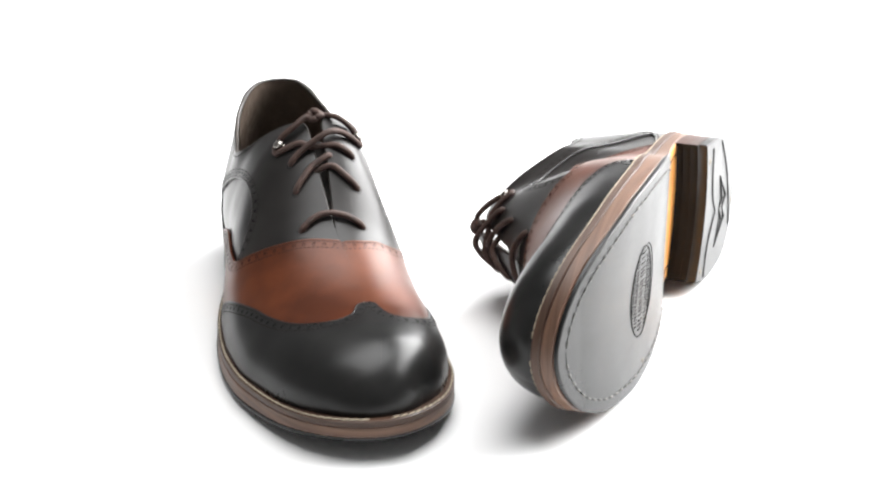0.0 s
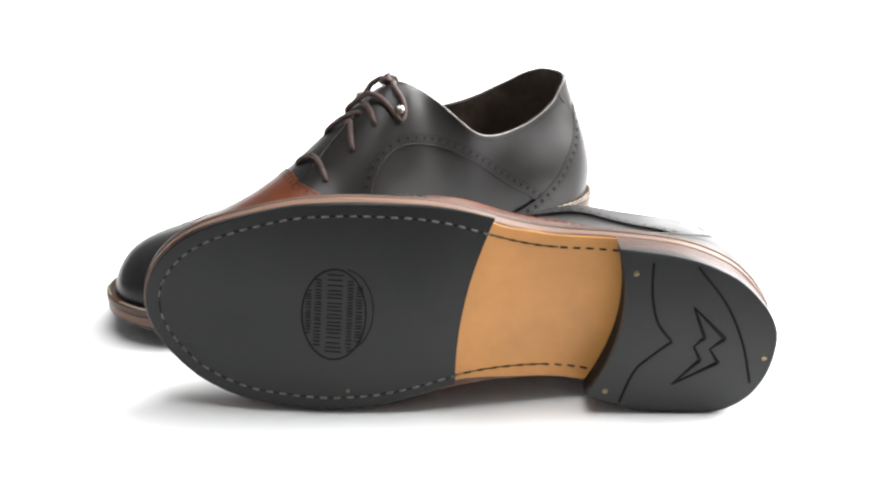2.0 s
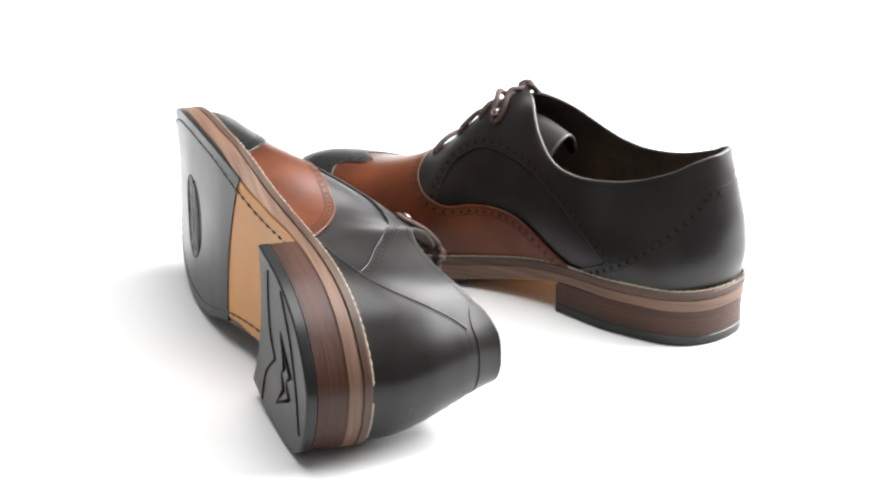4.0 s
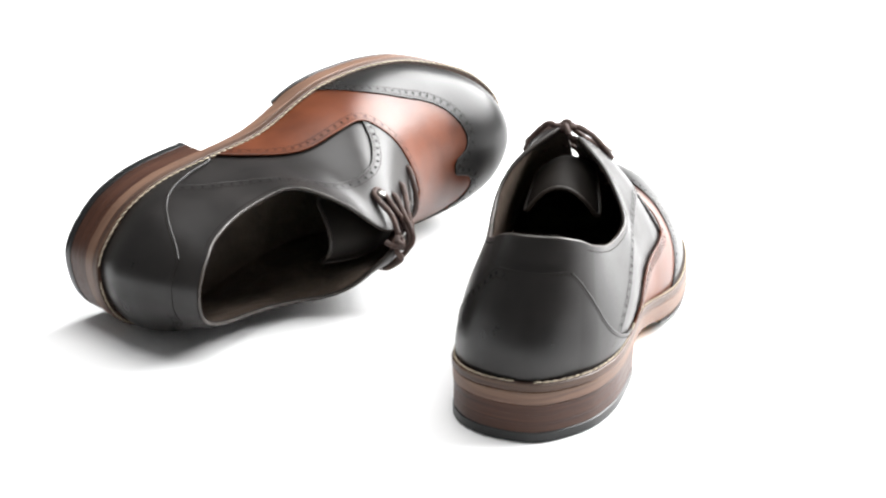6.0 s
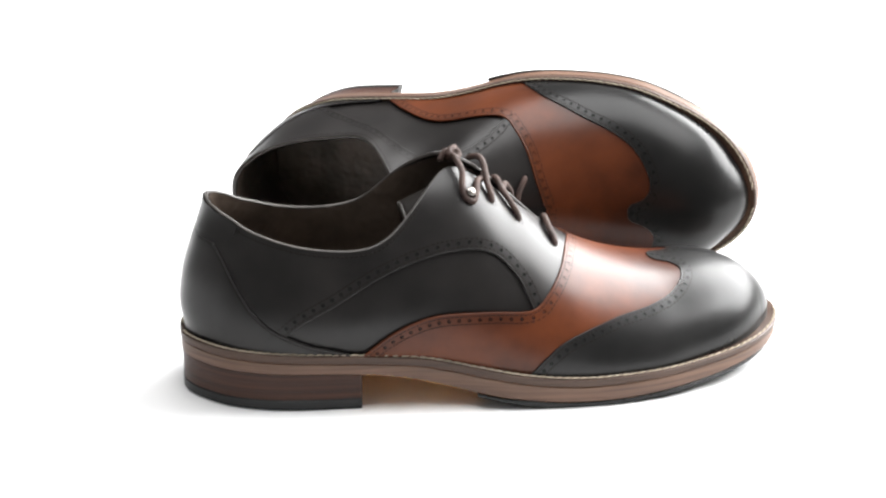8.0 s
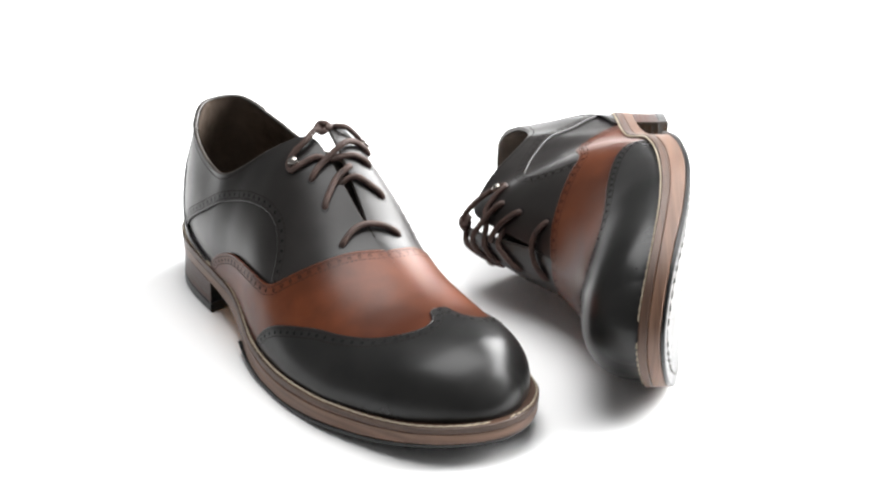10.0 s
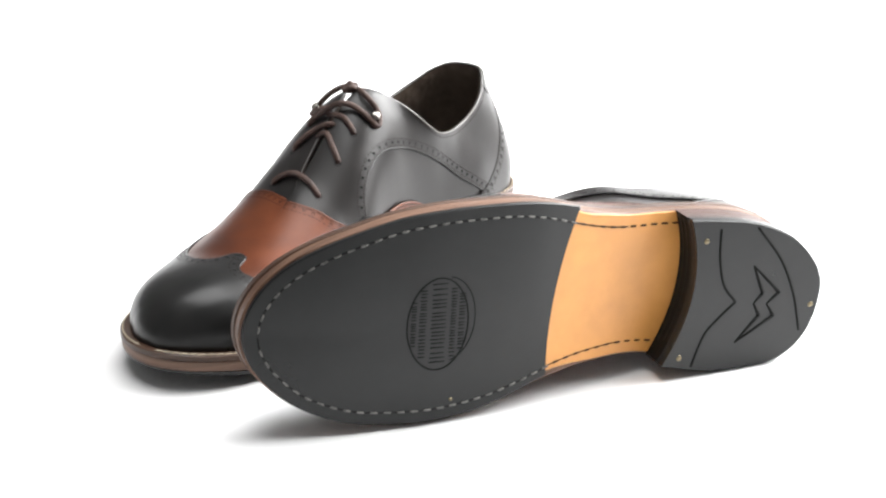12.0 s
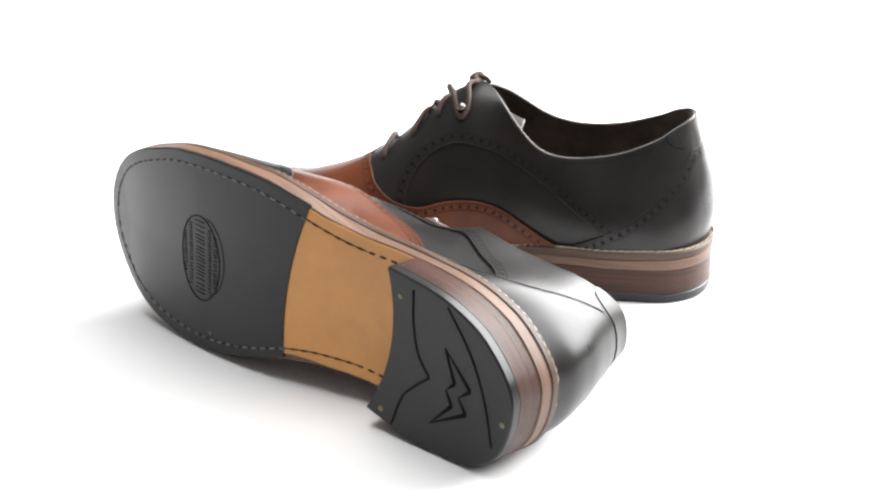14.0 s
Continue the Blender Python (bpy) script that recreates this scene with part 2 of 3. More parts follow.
def layer(name, field, lift, material, parent, mirror, label="", sides=(True, False), edge=1.4):
    """A leather piece of the upper: the part of the last's surface where field(x, q, inner) < 0, raised by lift, with a turned edge."""
    verts, faces = [], []
    X, V = np.meshgrid(GRID_X, GRID_V, indexing="ij")
    for inner in sides:
        Q = V * SECTION(X)
        f = field(X, Q, inner)
        P, N = upper(X, V, inner), normal_of(X, V, inner)
        N[[0, -1], :, 1] = 0
        N /= np.maximum(np.linalg.norm(N, axis=-1, keepdims=True), 1e-9)
        P, N, F = P.reshape(-1, 3), N.reshape(-1, 3), f.ravel()
        up = np.full(F.shape, lift)
        D = P + N * up[:, None]
        index, foot = {}, {}

        def use(i):
            if i not in index:
                index[i] = len(verts)
                verts.append(D[i])
            return index[i]

        def cut(i, j):
            k = (min(i, j), max(i, j))
            if k not in index:
                t = F[i] / (F[i] - F[j])
                p, n = P[i] + (P[j] - P[i]) * t, N[i] + (N[j] - N[i]) * t
                index[k] = len(verts)
                verts.append(p + n * lift)
                foot[index[k]] = p + n * (lift - edge)
            return index[k]
        I = np.arange(NA * NV).reshape(NA, NV)
        quads = np.stack([I[:-1, :-1], I[1:, :-1], I[1:, 1:], I[:-1, 1:]], -1).reshape(-1, 4)
        low = F[quads] < 0
        for q, n in zip(quads[low.any(1)], low[low.any(1)].sum(1)):
            if n == 4:
                faces.append([use(i) for i in q])
                continue
            ring = []
            for i, j in zip(q, np.roll(q, -1)):
                if F[i] < 0:
                    ring.append(use(i))
                if (F[i] < 0) != (F[j] < 0):
                    ring.append(cut(i, j))
            if len(ring) > 2:
                faces.append(ring)
                for i, j in zip(ring, ring[1:] + ring[:1]):
                    if edge and i in foot and j in foot:
                        faces.append([j, i, len(verts), len(verts) + 1])
                        verts += [foot[i], foot[j]]
    ob = mesh_of(name, verts, faces, material, parent, label, mirror=mirror, merge=0.02)
    ob.data.set_sharp_from_angle(angle=radians(48))
    return ob


def tube(path, radius, sides=8, closed=False, taper=True):
    """Rings of vertices along a path: vertices and faces."""
    p = np.array(path, float)
    n = len(p)
    t = np.gradient(p, axis=0) if not closed else np.roll(p, -1, 0) - np.roll(p, 1, 0)
    t /= np.maximum(np.linalg.norm(t, axis=1, keepdims=True), 1e-9)
    ref = np.array([0.31, 0.17, 0.93])
    verts, faces = [], []
    u = np.cross(t[0], ref)
    for k in range(n):
        u = u - t[k] * np.dot(u, t[k])
        u /= np.linalg.norm(u)
        w = np.cross(t[k], u)
        r = radius[k] if np.ndim(radius) else radius
        for s in range(sides):
            a = 2 * math.pi * s / sides
            verts.append(p[k] + r * (math.cos(a) * u + math.sin(a) * w))
    for k in range(n if closed else n - 1):
        m = (k + 1) % n
        for s in range(sides):
            faces.append([k * sides + s, k * sides + (s + 1) % sides, m * sides + (s + 1) % sides, m * sides + s])
    if not closed:
        faces.append(list(range(sides))[::-1])
        faces.append([(n - 1) * sides + s for s in range(sides)])
    return verts, faces


def joined(pieces):
    verts, faces = [], []
    for v, f in pieces:
        b = len(verts)
        verts += list(v)
        faces += [[i + b for i in q] for q in f]
    return verts, faces


def slab(name, x0, x1, grow, top, low, material, parent, mirror, label="", bow=(0, 0), reach=0.0, slant=(0, 0), round_edge=0.5, n=110, rows=46):
    """A layer of the sole between the heights top(x) and low(x), from station x0 to x1; bow curves the two cut ends."""
    fixed = grow
    grow = fixed if callable(fixed) else (lambda x: fixed)
    a = np.linspace(float(turn_of(max(x0, 0))), float(turn_of(min(x1, LEN))), n)
    xs = LEN * (1 - np.cos(a)) / 2
    cx = LEN / 2
    ts = np.sin(np.linspace(-1, 1, rows) * math.pi / 2)

    def ring(extra):
        pts = np.zeros((n, rows, 2))
        for i, x in enumerate(xs):
            wi, wo = INNER(x), OUTER(x)
            k = (x - x0) / max(x1 - x0, 1e-6)
            mid, half = (wi - wo) / 2, (wi + wo) / 2
            g = max(half + grow(x) + extra, 0.0) / max(half, 1e-6) if half > 1 else 0
            k = min(max(k, 0), 1)
            off = bow[0] * (1 - k) ** 3 + bow[1] * k ** 3
            lean = slant[0] * (1 - k) ** 3 + slant[1] * k ** 3
            pts[i, :, 1] = mid + half * g * ts
            pts[i, :, 0] = cx + (x - cx) * (1 + (grow(x) + extra) / cx) + off * (1 - ts ** 2) + lean * ts + reach * smooth(x, 215, 310)
        return pts
    full, less = ring(0), ring(-round_edge)
    verts, faces = [], []
    lid = [(less, top, -0.0), (full, top, -round_edge), (full, low, round_edge), (less, low, 0.0)]
    bases = []
    for k, (pts, zf, dz) in enumerate(lid):
        bases.append(len(verts))
        for i in range(n):
            for j in range(rows):
                x, y = pts[i, j]
                verts.append((x, y, float(zf(x)) + dz))
    idx = lambda k, i, j: bases[k] + i * rows + j
    for i in range(n - 1):
        for j in range(rows - 1):
            faces.append([idx(0, i, j), idx(0, i + 1, j), idx(0, i + 1, j + 1), idx(0, i, j + 1)])
            faces.append([idx(3, i, j), idx(3, i, j + 1), idx(3, i + 1, j + 1), idx(3, i + 1, j)])
    border = [(i, 0) for i in range(n)] + [(n - 1, j) for j in range(1, rows)] + [(i, rows - 1) for i in range(n - 2, -1, -1)] + [(0, j) for j in range(rows - 2, 0, -1)]
    for (i, j), (p, q) in zip(border, border[1:] + border[:1]):
        for k in range(3):
            faces.append([idx(k, i, j), idx(k, p, q), idx(k + 1, p, q), idx(k + 1, i, j)])
    used = sorted({v for f in faces for v in f})
    re = {v: i for i, v in enumerate(used)}
    ob = mesh_of(name, [verts[v] for v in used], [[re[v] for v in f] for f in faces], material, parent, label, mirror=mirror, merge=0.01)
    for p in ob.data.polygons:
        p.use_smooth = True
    ob.data.set_sharp_from_angle(angle=radians(35))
    return ob


# lines of the pattern, as (x, height along the section in mm from the welt)
CAP = {False: [(163, -3), (169, 0), (178, 12.5), (190, 23.5), (213, 34.5), (232, 39.3), (248, 44), (257, 50), (260, 57), (257, 63), (252, 67), (247, 71), (243, 84)],
       True: [(165, -3), (175, 1), (190, 12), (209, 21.5), (228, 29.5), (245, 36), (255, 42), (261, 50), (262, 57), (258, 63), (252, 67), (247, 71), (243, 84)]}
VAMP = {False: [(84, -3), (89, 2.5), (101, 12.8), (118, 21.6), (134, 27.5), (153, 32), (171, 35.5), (180, 44), (189.5, 59), (196, 74), (201, 86), (203, 105)],
        True: [(82, -3), (88, 1), (98, 7), (104, 11), (119, 20.5), (136, 28.8), (153, 32), (169, 33), (184, 41.5), (194, 54), (198, 66), (201, 78), (203, 105)]}
ARCH = {False: [(42, 4), (56, 17), (73, 27.5), (95, 41), (118, 50.5), (132, 56.9), (144, 60.5), (156, 59.5), (166, 50.7), (171.6, 38.8), (175, 26)],
        True: [(50, 2), (64, 13), (78, 23.5), (100, 40), (122, 50), (139, 59), (152, 63), (164, 61), (171, 55), (175, 46), (177, 30)]}
COUNTER = {False: [(-6, 55), (2, 55), (8, 53.5), (15, 45.8), (24, 33.6), (33.6, 20.8), (44.6, 11.9), (61.7, 5.5), (78, 2), (88, -4)],
           True: [(-6, 55), (2, 55), (7.5, 53.5), (15.6, 43), (27.6, 32.3), (42, 21), (58.7, 11.7), (77, 3.4), (88, -4)]}


GROOVES = [[(65, -38), (64, -22), (60, -7), (52, 3)], [(52, 3), (61, 11), (69, 20), (75, 37)], [(43, -37), (27, -18), (17, 2), (11, 23)]]
BOLT = [(43, -16), (26, 0), (33, 6), (28, 13), (50, 26), (37, 12), (41, 5), (36, 0)]


def cap_field(x, q, inner):
    return signed(x, q, list(bend(CAP[inner])) + [(400, 120), (400, -40), (150, -40)])


def vamp_field(x, q, inner):
    f = signed(x, q, list(bend(VAMP[inner])) + [(400, 120), (400, -40), (75, -40)])
    return np.maximum(f, -(cap_field(x, q, inner) + 6))


def arch_field(x, q, inner):
    f = signed(x, q, list(bend(ARCH[inner])) + [(177, -40), (30, -40)])
    return np.maximum(-f, x - 205)


def counter_field(x, q, inner):
    return signed(x, q, list(bend(COUNTER[inner])) + [(88, -40), (-60, -40), (-60, 55)])


def along(line, inner, step, off=0.0, lift=0.0, start=0.0):
    """Evenly spaced places on the upper beside a pattern line: point, direction and normal; off shifts them to the line's left."""
    d = bend(line, 30)
    v = d[:, 1] / SECTION(d[:, 0])
    ok = (v >= 0.0) & (v <= 1.0) & (d[:, 0] > 0.5)
    d, v = d[ok], v[ok]
    P, N = upper(d[:, 0], v, inner), normal_of(d[:, 0], v, inner)
    run = np.concatenate([[0], np.cumsum(np.linalg.norm(np.diff(P, axis=0), axis=1))])
    at = np.arange(start, run[-1], step)
    pick = lambda A: np.stack([np.interp(at, run, A[:, k]) for k in range(3)], 1)
    p, n = pick(P), pick(N)
    n /= np.linalg.norm(n, axis=1, keepdims=True)
    t = np.gradient(p, axis=0)
    t /= np.linalg.norm(t, axis=1, keepdims=True)
    b = np.cross(n, t) * (1 if not inner else -1)
    return p + b * off + n * lift, t, n


def stitch(p, t, n, length, r):
    """One stitch: a short, slightly arched thread."""
    b = np.cross(n, t)
    a, c = p - t * length / 2, p + t * length / 2
    m = p + n * r * 0.9
    v = [a - b * r, a + b * r, m - b * r * 1.1, m + n * r * 0.5, m + b * r * 1.1, c - b * r, c + b * r]
    return v, [[0, 2, 3], [0, 3, 1], [1, 3, 4], [2, 5, 3], [5, 6, 3], [3, 6, 4]]


def seam(line, inner, off, lift, step=2.3, length=2.0, r=0.2):
    return [stitch(p, t, n, length, r) for p, t, n in zip(*along(line, inner, step, off, lift))]


def punch(line, inner, off, lift, step=5.2, r=1.12):
    """A row of punched holes: dark shallow pits with a raised rim."""
    out = []
    for k, (p, t, n) in enumerate(zip(*along(line, inner, step, off, lift, start=2.0))):
        b = np.cross(n, t)
        ring = [p + (math.cos(a) * t + math.sin(a) * b) * r + n * 0.10 for a in np.arange(10) * math.pi / 5]
        out.append((ring + [p - n * 0.15], [[i, (i + 1) % 10, 10] for i in range(10)]))
    return out


def trims(shoe, mirror):
    pits, dark, bead, folds = [], [], [], []
    for inner in (True, False):
        for line, lift, side in ((CAP[inner], 2.87, -1), (VAMP[inner], 2.07, -1), (ARCH[inner], 1.27, 1)):
            pits += punch(line, inner, side * 3.0, lift, r=0.92 if side > 0 else 0.95)
            dark += seam(line, inner, side * 1.1, lift) + seam(line, inner, side * 5.0, lift)
        dark += seam(COUNTER[inner][1:], inner, -1.2, 1.62)
        if inner:
            pits += punch(COUNTER[inner][1:], inner, -3.2, 1.62)
            dark += seam(COUNTER[inner][1:], inner, -5.2, 1.62)
        # stitching below the topline
        top = [(x, float(SECTION(x)) - 2.6) for x in (1, 6, 14, 25, 40, 55, 70, 85, 98, 110, 119)]
        dark += seam(top, inner, 0, 1.3)
        # turned edges of the pattern pieces
        for line, lift, mat in ((ARCH[inner], 0.75, QUARTER), (VAMP[inner], 1.55, BROWN), (CAP[inner], 2.35, BLACK)):
            p, t, n = along(line, inner, 1.5, 0.0, lift)
            folds.append((tube(p, 0.62, 6), mat))
        # the counter's piped edge
        if not inner:
            p, t, n = along(COUNTER[inner][2:], inner, 1.5, 0.2, 1.4)
            bead.append(tube(p, 0.6, 6))
    for name, bits, mat, label in (("brogue_hole", pits, GROOVE, "punched decorative holes"), ("seam_stitching", dark, DARK_THREAD, "dark seam stitching")):
        v, f = joined(bits)
        mesh_of(name, v, f, mat, shoe, label, mirror=mirror, shade=False, stuff=True)
    for b in bead:
        mesh_of("piping", b[0], b[1], QUARTER, shoe, mirror=mirror)
    for (v, f), mat in folds:
        mesh_of("folded_edge", v, f, mat, shoe, mirror=mirror)
    # bound topline, from the throat round the heel and back
    xs = np.concatenate([np.linspace(192, 136, 30), UP_LEN * (1 - np.cos(np.linspace(float(turn_of(135, UP_LEN)), 0.03, 90))) / 2])
    path = np.concatenate([upper(xs, 0.995, False) + normal_of(xs, 0.97, False) * 0.1, (upper(xs, 0.995, True) + normal_of(xs, 0.97, True) * 0.1)[::-1]])
    v, f = tube(path, 1.15, 8)
    mesh_of("topline_binding", v, f, BINDING, shoe, "worn dark leather edge binding", mirror=mirror)
    # welt stitching
    bits = []
    for sign, half in ((1, INNER), (-1, OUTER)):
        a = np.linspace(0.02, math.pi - 0.02, 900)
        x = LEN * (1 - np.cos(a)) / 2
        y = half(x)
        p = np.stack([x, sign * y, WELT_TOP(x)], 1)
        p[:, 0] += 1.6 * smooth(x, 215, 310)
        t = np.gradient(p, axis=0)
        nn = np.stack([t[:, 1], -t[:, 0]], 1) / np.maximum(np.hypot(t[:, 0], t[:, 1]), 1e-9)[:, None] * -sign
        p[:, :2] -= nn * (0.5 + 1.5 * smooth(x, 110, 185) * (1 - 0.6 * smooth(x, 250, 305)))[:, None]
        run = np.concatenate([[0], np.cumsum(np.linalg.norm(np.diff(p, axis=0), axis=1))])
        at = np.arange(1, run[-1], 4.3)
        q = np.stack([np.interp(at, run, p[:, k]) for k in range(3)], 1)
        for m in range(1, len(q) - 1):
            d = q[m + 1] - q[m - 1]
            d /= np.linalg.norm(d)
            side = np.cross((0, 0, 1), d)
            c = q[m] + (0, 0, 0.25)
            bits.append(tube([c - d * 2.2 - side * 0.4, c - d * 1.1 - side * 0.15 + (0, 0, 0.3), c + d * 1.1 + side * 0.15 + (0, 0, 0.3), c + d * 2.2 + side * 0.4], [0.22, 0.45, 0.45, 0.22], 5))
    v, f = joined(bits)
    mesh_of("welt_stitching", v, f, THREAD, shoe, "pale waxed welt stitching", mirror=mirror, stuff=True)


def lining_rows(shoe, mirror):
    """The sock inside and the tongue."""
    n, rows = 60, 16
    xs, ts = np.linspace(8, 270, n), np.linspace(-1, 1, rows)
    v, f = [], []
    for x in xs:
        wi, wo = INNER(x) - 5, OUTER(x) - 5
        for t in ts:
            v.append((x, (wi - wo) / 2 + (wi + wo) / 2 * t * 0.98, float(WELT_TOP(x)) + 2.5 + 2.0 * t * t))
    for i in range(n - 1):
        for j in range(rows - 1):
            f.append([i * rows + j, i * rows + j + 1, (i + 1) * rows + j + 1, (i + 1) * rows + j])
    mesh_of("insole", v, f, LINING, shoe, "dark leather insole", mirror=mirror)
    # tongue: a thick curved strip under the facings
    n, rows = 50, 22
    xs, ts = np.linspace(113, 200, n), np.linspace(-1, 1, rows)
    zc = table([(112, 95), (123, 100), (130, 102.5), (137, 103.5), (150, 99.5), (170, 86.5), (190, 71.5), (200, 65)])
    grid = np.zeros((2, n, rows, 3))
    for k, drop in enumerate((0, 2.2)):
        for i, x in enumerate(xs):
            half = (19.5 - 5.5 * smooth(x, 118, 150)) * (1 - 0.12 * (1 - smooth(x, 112, 118)) ** 2)
            for j, t in enumerate(ts):
                y = half * t
                grid[k, i, j] = (x + 4.0 * t * t * (1 - smooth(x, 113, 130)), y, float(zc(x)) - 2.8 - 0.048 * y * y * (1 - 0.55 * smooth(x, 122, 165)) - drop)
    v = grid.reshape(-1, 3).tolist()
    f = []
    g = lambda k, i, j: (k * n + i) * rows + j
    for i in range(n - 1):
        for j in range(rows - 1):
            f += [[g(0, i, j), g(0, i + 1, j), g(0, i + 1, j + 1), g(0, i, j + 1)], [g(1, i, j), g(1, i, j + 1), g(1, i + 1, j + 1), g(1, i + 1, j)]]
    rim = [(i, 0) for i in range(n)] + [(n - 1, j) for j in range(1, rows)] + [(i, rows - 1) for i in range(n - 2, -1, -1)] + [(0, j) for j in range(rows - 2, 0, -1)]
    for (i, j), (p, q) in zip(rim, rim[1:] + rim[:1]):
        f.append([g(0, i, j), g(0, p, q), g(1, p, q), g(1, i, j)])
    mesh_of("tongue", v, f, TONGUE, shoe, "dark leather tongue behind the laces", mirror=mirror)
    rim3 = [grid[0, i, 0] for i in range(24, -1, -1)] + [grid[0, 0, j] for j in range(1, rows)] + [grid[0, i, rows - 1] for i in range(1, 25)]
    v, f = tube(np.array(rim3) - (0, 0, 1.0), 1.2, 8)
    mesh_of("tongue_edge", v, f, BINDING, shoe, "turned tongue edge", mirror=mirror)


def on_facing(x, y, lift):
    """A place on the facing or vamp at station x and side distance y (positive: inner side), and its normal."""
    inner = y > 0
    v = np.linspace(0.45, 1, 240)
    p = upper(x, v, inner)
    k = int(np.argmin(np.abs(np.abs(p[:, 1]) - abs(y))))
    n = normal_of(np.array([x]), np.array([v[k]]), inner)[0]
    return p[k] + n * lift, n


def cord(points, r=1.65, n=10):
    return tube(bend(points, n), r, 9)


def lacing(shoe, mirror):
    rows = [((190, -16), (191.5, 15.8)), ((171.5, -15.5), (174, 16.5)), ((157, -15.5), (159.5, 16.5))]
    hooks = [(144, -17.5), (145, 19)]
    up = lambda x, y, l: on_facing(x, y, l)[0]
    # eyelet rings
    rings = []
    for pair in rows:
        for x, y in pair:
            p, n = on_facing(x, y, 1.0)
            a = np.cross(n, (1, 0, 0))
            a /= np.linalg.norm(a)
            b = np.cross(n, a)
            v, f = tube([p + 1.7 * (math.cos(s) * a + math.sin(s) * b) for s in np.arange(16) * math.pi / 8], 0.32, 6, closed=True)
            mesh_of("eyelet", v, f, GROOVE, shoe, mirror=mirror)
    # speed hooks: a stem, a bent plate and a domed cap
    for x, y in hooks:
        p, n = on_facing(x, y, 0.8)
        s = 1 if y > 0 else -1
        out = np.array((0.1, s * 1.0, 0))
        out -= n * np.dot(out, n)
        out /= np.linalg.norm(out)
        b1 = tube([p, p + n * 1.0, p + n * 2.6, p + n * 3.4], [2.6, 1.5, 1.5, 1.8], 12)
        b2 = tube([p + n * 3.2 + out * 0.8, p + n * 3.7 + out * 0.8, p + n * 4.5 + out * 0.8, p + n * 5.0 + out * 0.8], [2.1, 2.7, 2.3, 0.9], 16)
        v, f = joined([b1, b2])
        mesh_of("lace_hook", v, f, METAL, shoe, "shiny nickel speed hook", mirror=mirror)
    bits = []
    # bottom bar
    (xa, ya), (xb, yb) = rows[0]
    bits.append(cord([up(xa, ya, -2.5), up(xa - 0.5, ya + 1.2, 2.0), up(xa - 3, ya / 2, 3.4), up((xa + xb) / 2 - 4, -0.5, 3.6), up(xb - 3, yb / 2, 3.4), up(xb - 0.5, yb - 1.2, 2.0), up(xb, yb, -2.5)]))
    # second row: both strands dive into the gap
    (xa, ya), (xb, yb) = rows[1]
    bits.append(cord([up(xa, ya, -2.5), up(xa - 1.5, ya + 1.0, 2.1), up(xa - 5, ya * 0.62, 3.2), up(xa - 8.5, ya * 0.28, 3.4), up(xa - 10, 2.0, 2.4), up(xa - 11, 5.5, -2.0)]))
    bits.append(cord([up(xb, yb, -2.5), up(xb - 1.0, yb - 1.0, 2.1), up(xb - 4.5, yb * 0.6, 3.0), up(xb - 8, yb * 0.25, 2.6), up(xb - 9, -3.0, 0.6), up(xb - 9, -6, -2.5)]))
    # third row: across to the opposite hook, round it and up to the knot
    (xa, ya), (xb, yb) = rows[2]
    (hl, yl), (hm, ym) = hooks
    knot = np.array((140.0, 0.8, 116.6))
    kl, km = knot + (0.5, -3.5, -0.5), knot + (-0.5, 3.5, -0.3)
    bits.append(cord([up(xa, ya, -2.5), up(xa - 1.0, ya + 1.0, 2.1), up(xa - 3.0, ya * 0.5, 3.8), up(xa - 4.5, 1, 5.4), up(hm + 5.0, ym * 0.55, 4.2), up(hm + 3.4, ym - 1, 2.8), up(hm + 1.2, ym + 3.0, 2.2), up(hm - 2.2, ym + 2.2, 2.4),
                      up(hm - 3.6, ym - 2, 3.4), up(hm - 3.5, ym * 0.55, 4.6), km + (0, 2.5, 0.2), km]))
    bits.append(cord([up(xb, yb, -2.5), up(xb - 0.8, yb - 1.0, 2.1), up(xb - 3.0, yb * 0.5, 2.6), up(xb - 6, -1, 2.3), up(hl + 5.5, yl * 0.5, 2.8), up(hl + 3.6, yl + 1, 2.6), up(hl + 1.5, yl - 3.2, 2.2), up(hl - 2.4, yl - 2.2, 2.4),
                      up(hl - 3.6, yl + 2, 3.6), up(hl - 3.5, yl * 0.55, 5.0), kl + (0, -2.5, 0.2), kl]))
    v, f = joined(bits)
    lace = mesh_of("lace", v, f, LACE, shoe, "round dark brown waxed lace", mirror=mirror)
    # the knot: two turns pulled tight, with a short end
    s = np.linspace(0, 2 * math.pi, 22)
    turn1 = [knot + (3.0 * math.cos(a), 3.4 * math.sin(a), 1.3 * math.sin(2 * a)) for a in s]
    turn2 = [knot + (1.6 * math.sin(2 * a) - 0.5, 2.6 * math.cos(a), 2.3 * math.sin(a) + 0.4) for a in s]
    tail = [knot + q for q in np.array([(0, 0, 0), (-2.5, 1.0, 1.5), (-5, 0.2, 0.5), (-7, -1.5, -2.5)])]
    v, f = joined([tube(turn1, 1.7, 8), tube(turn2, 1.6, 8), tube(bend(tail, 6), 1.6, 8)])
    mesh_of("knot", v, f, LACE, lace, mirror=mirror)


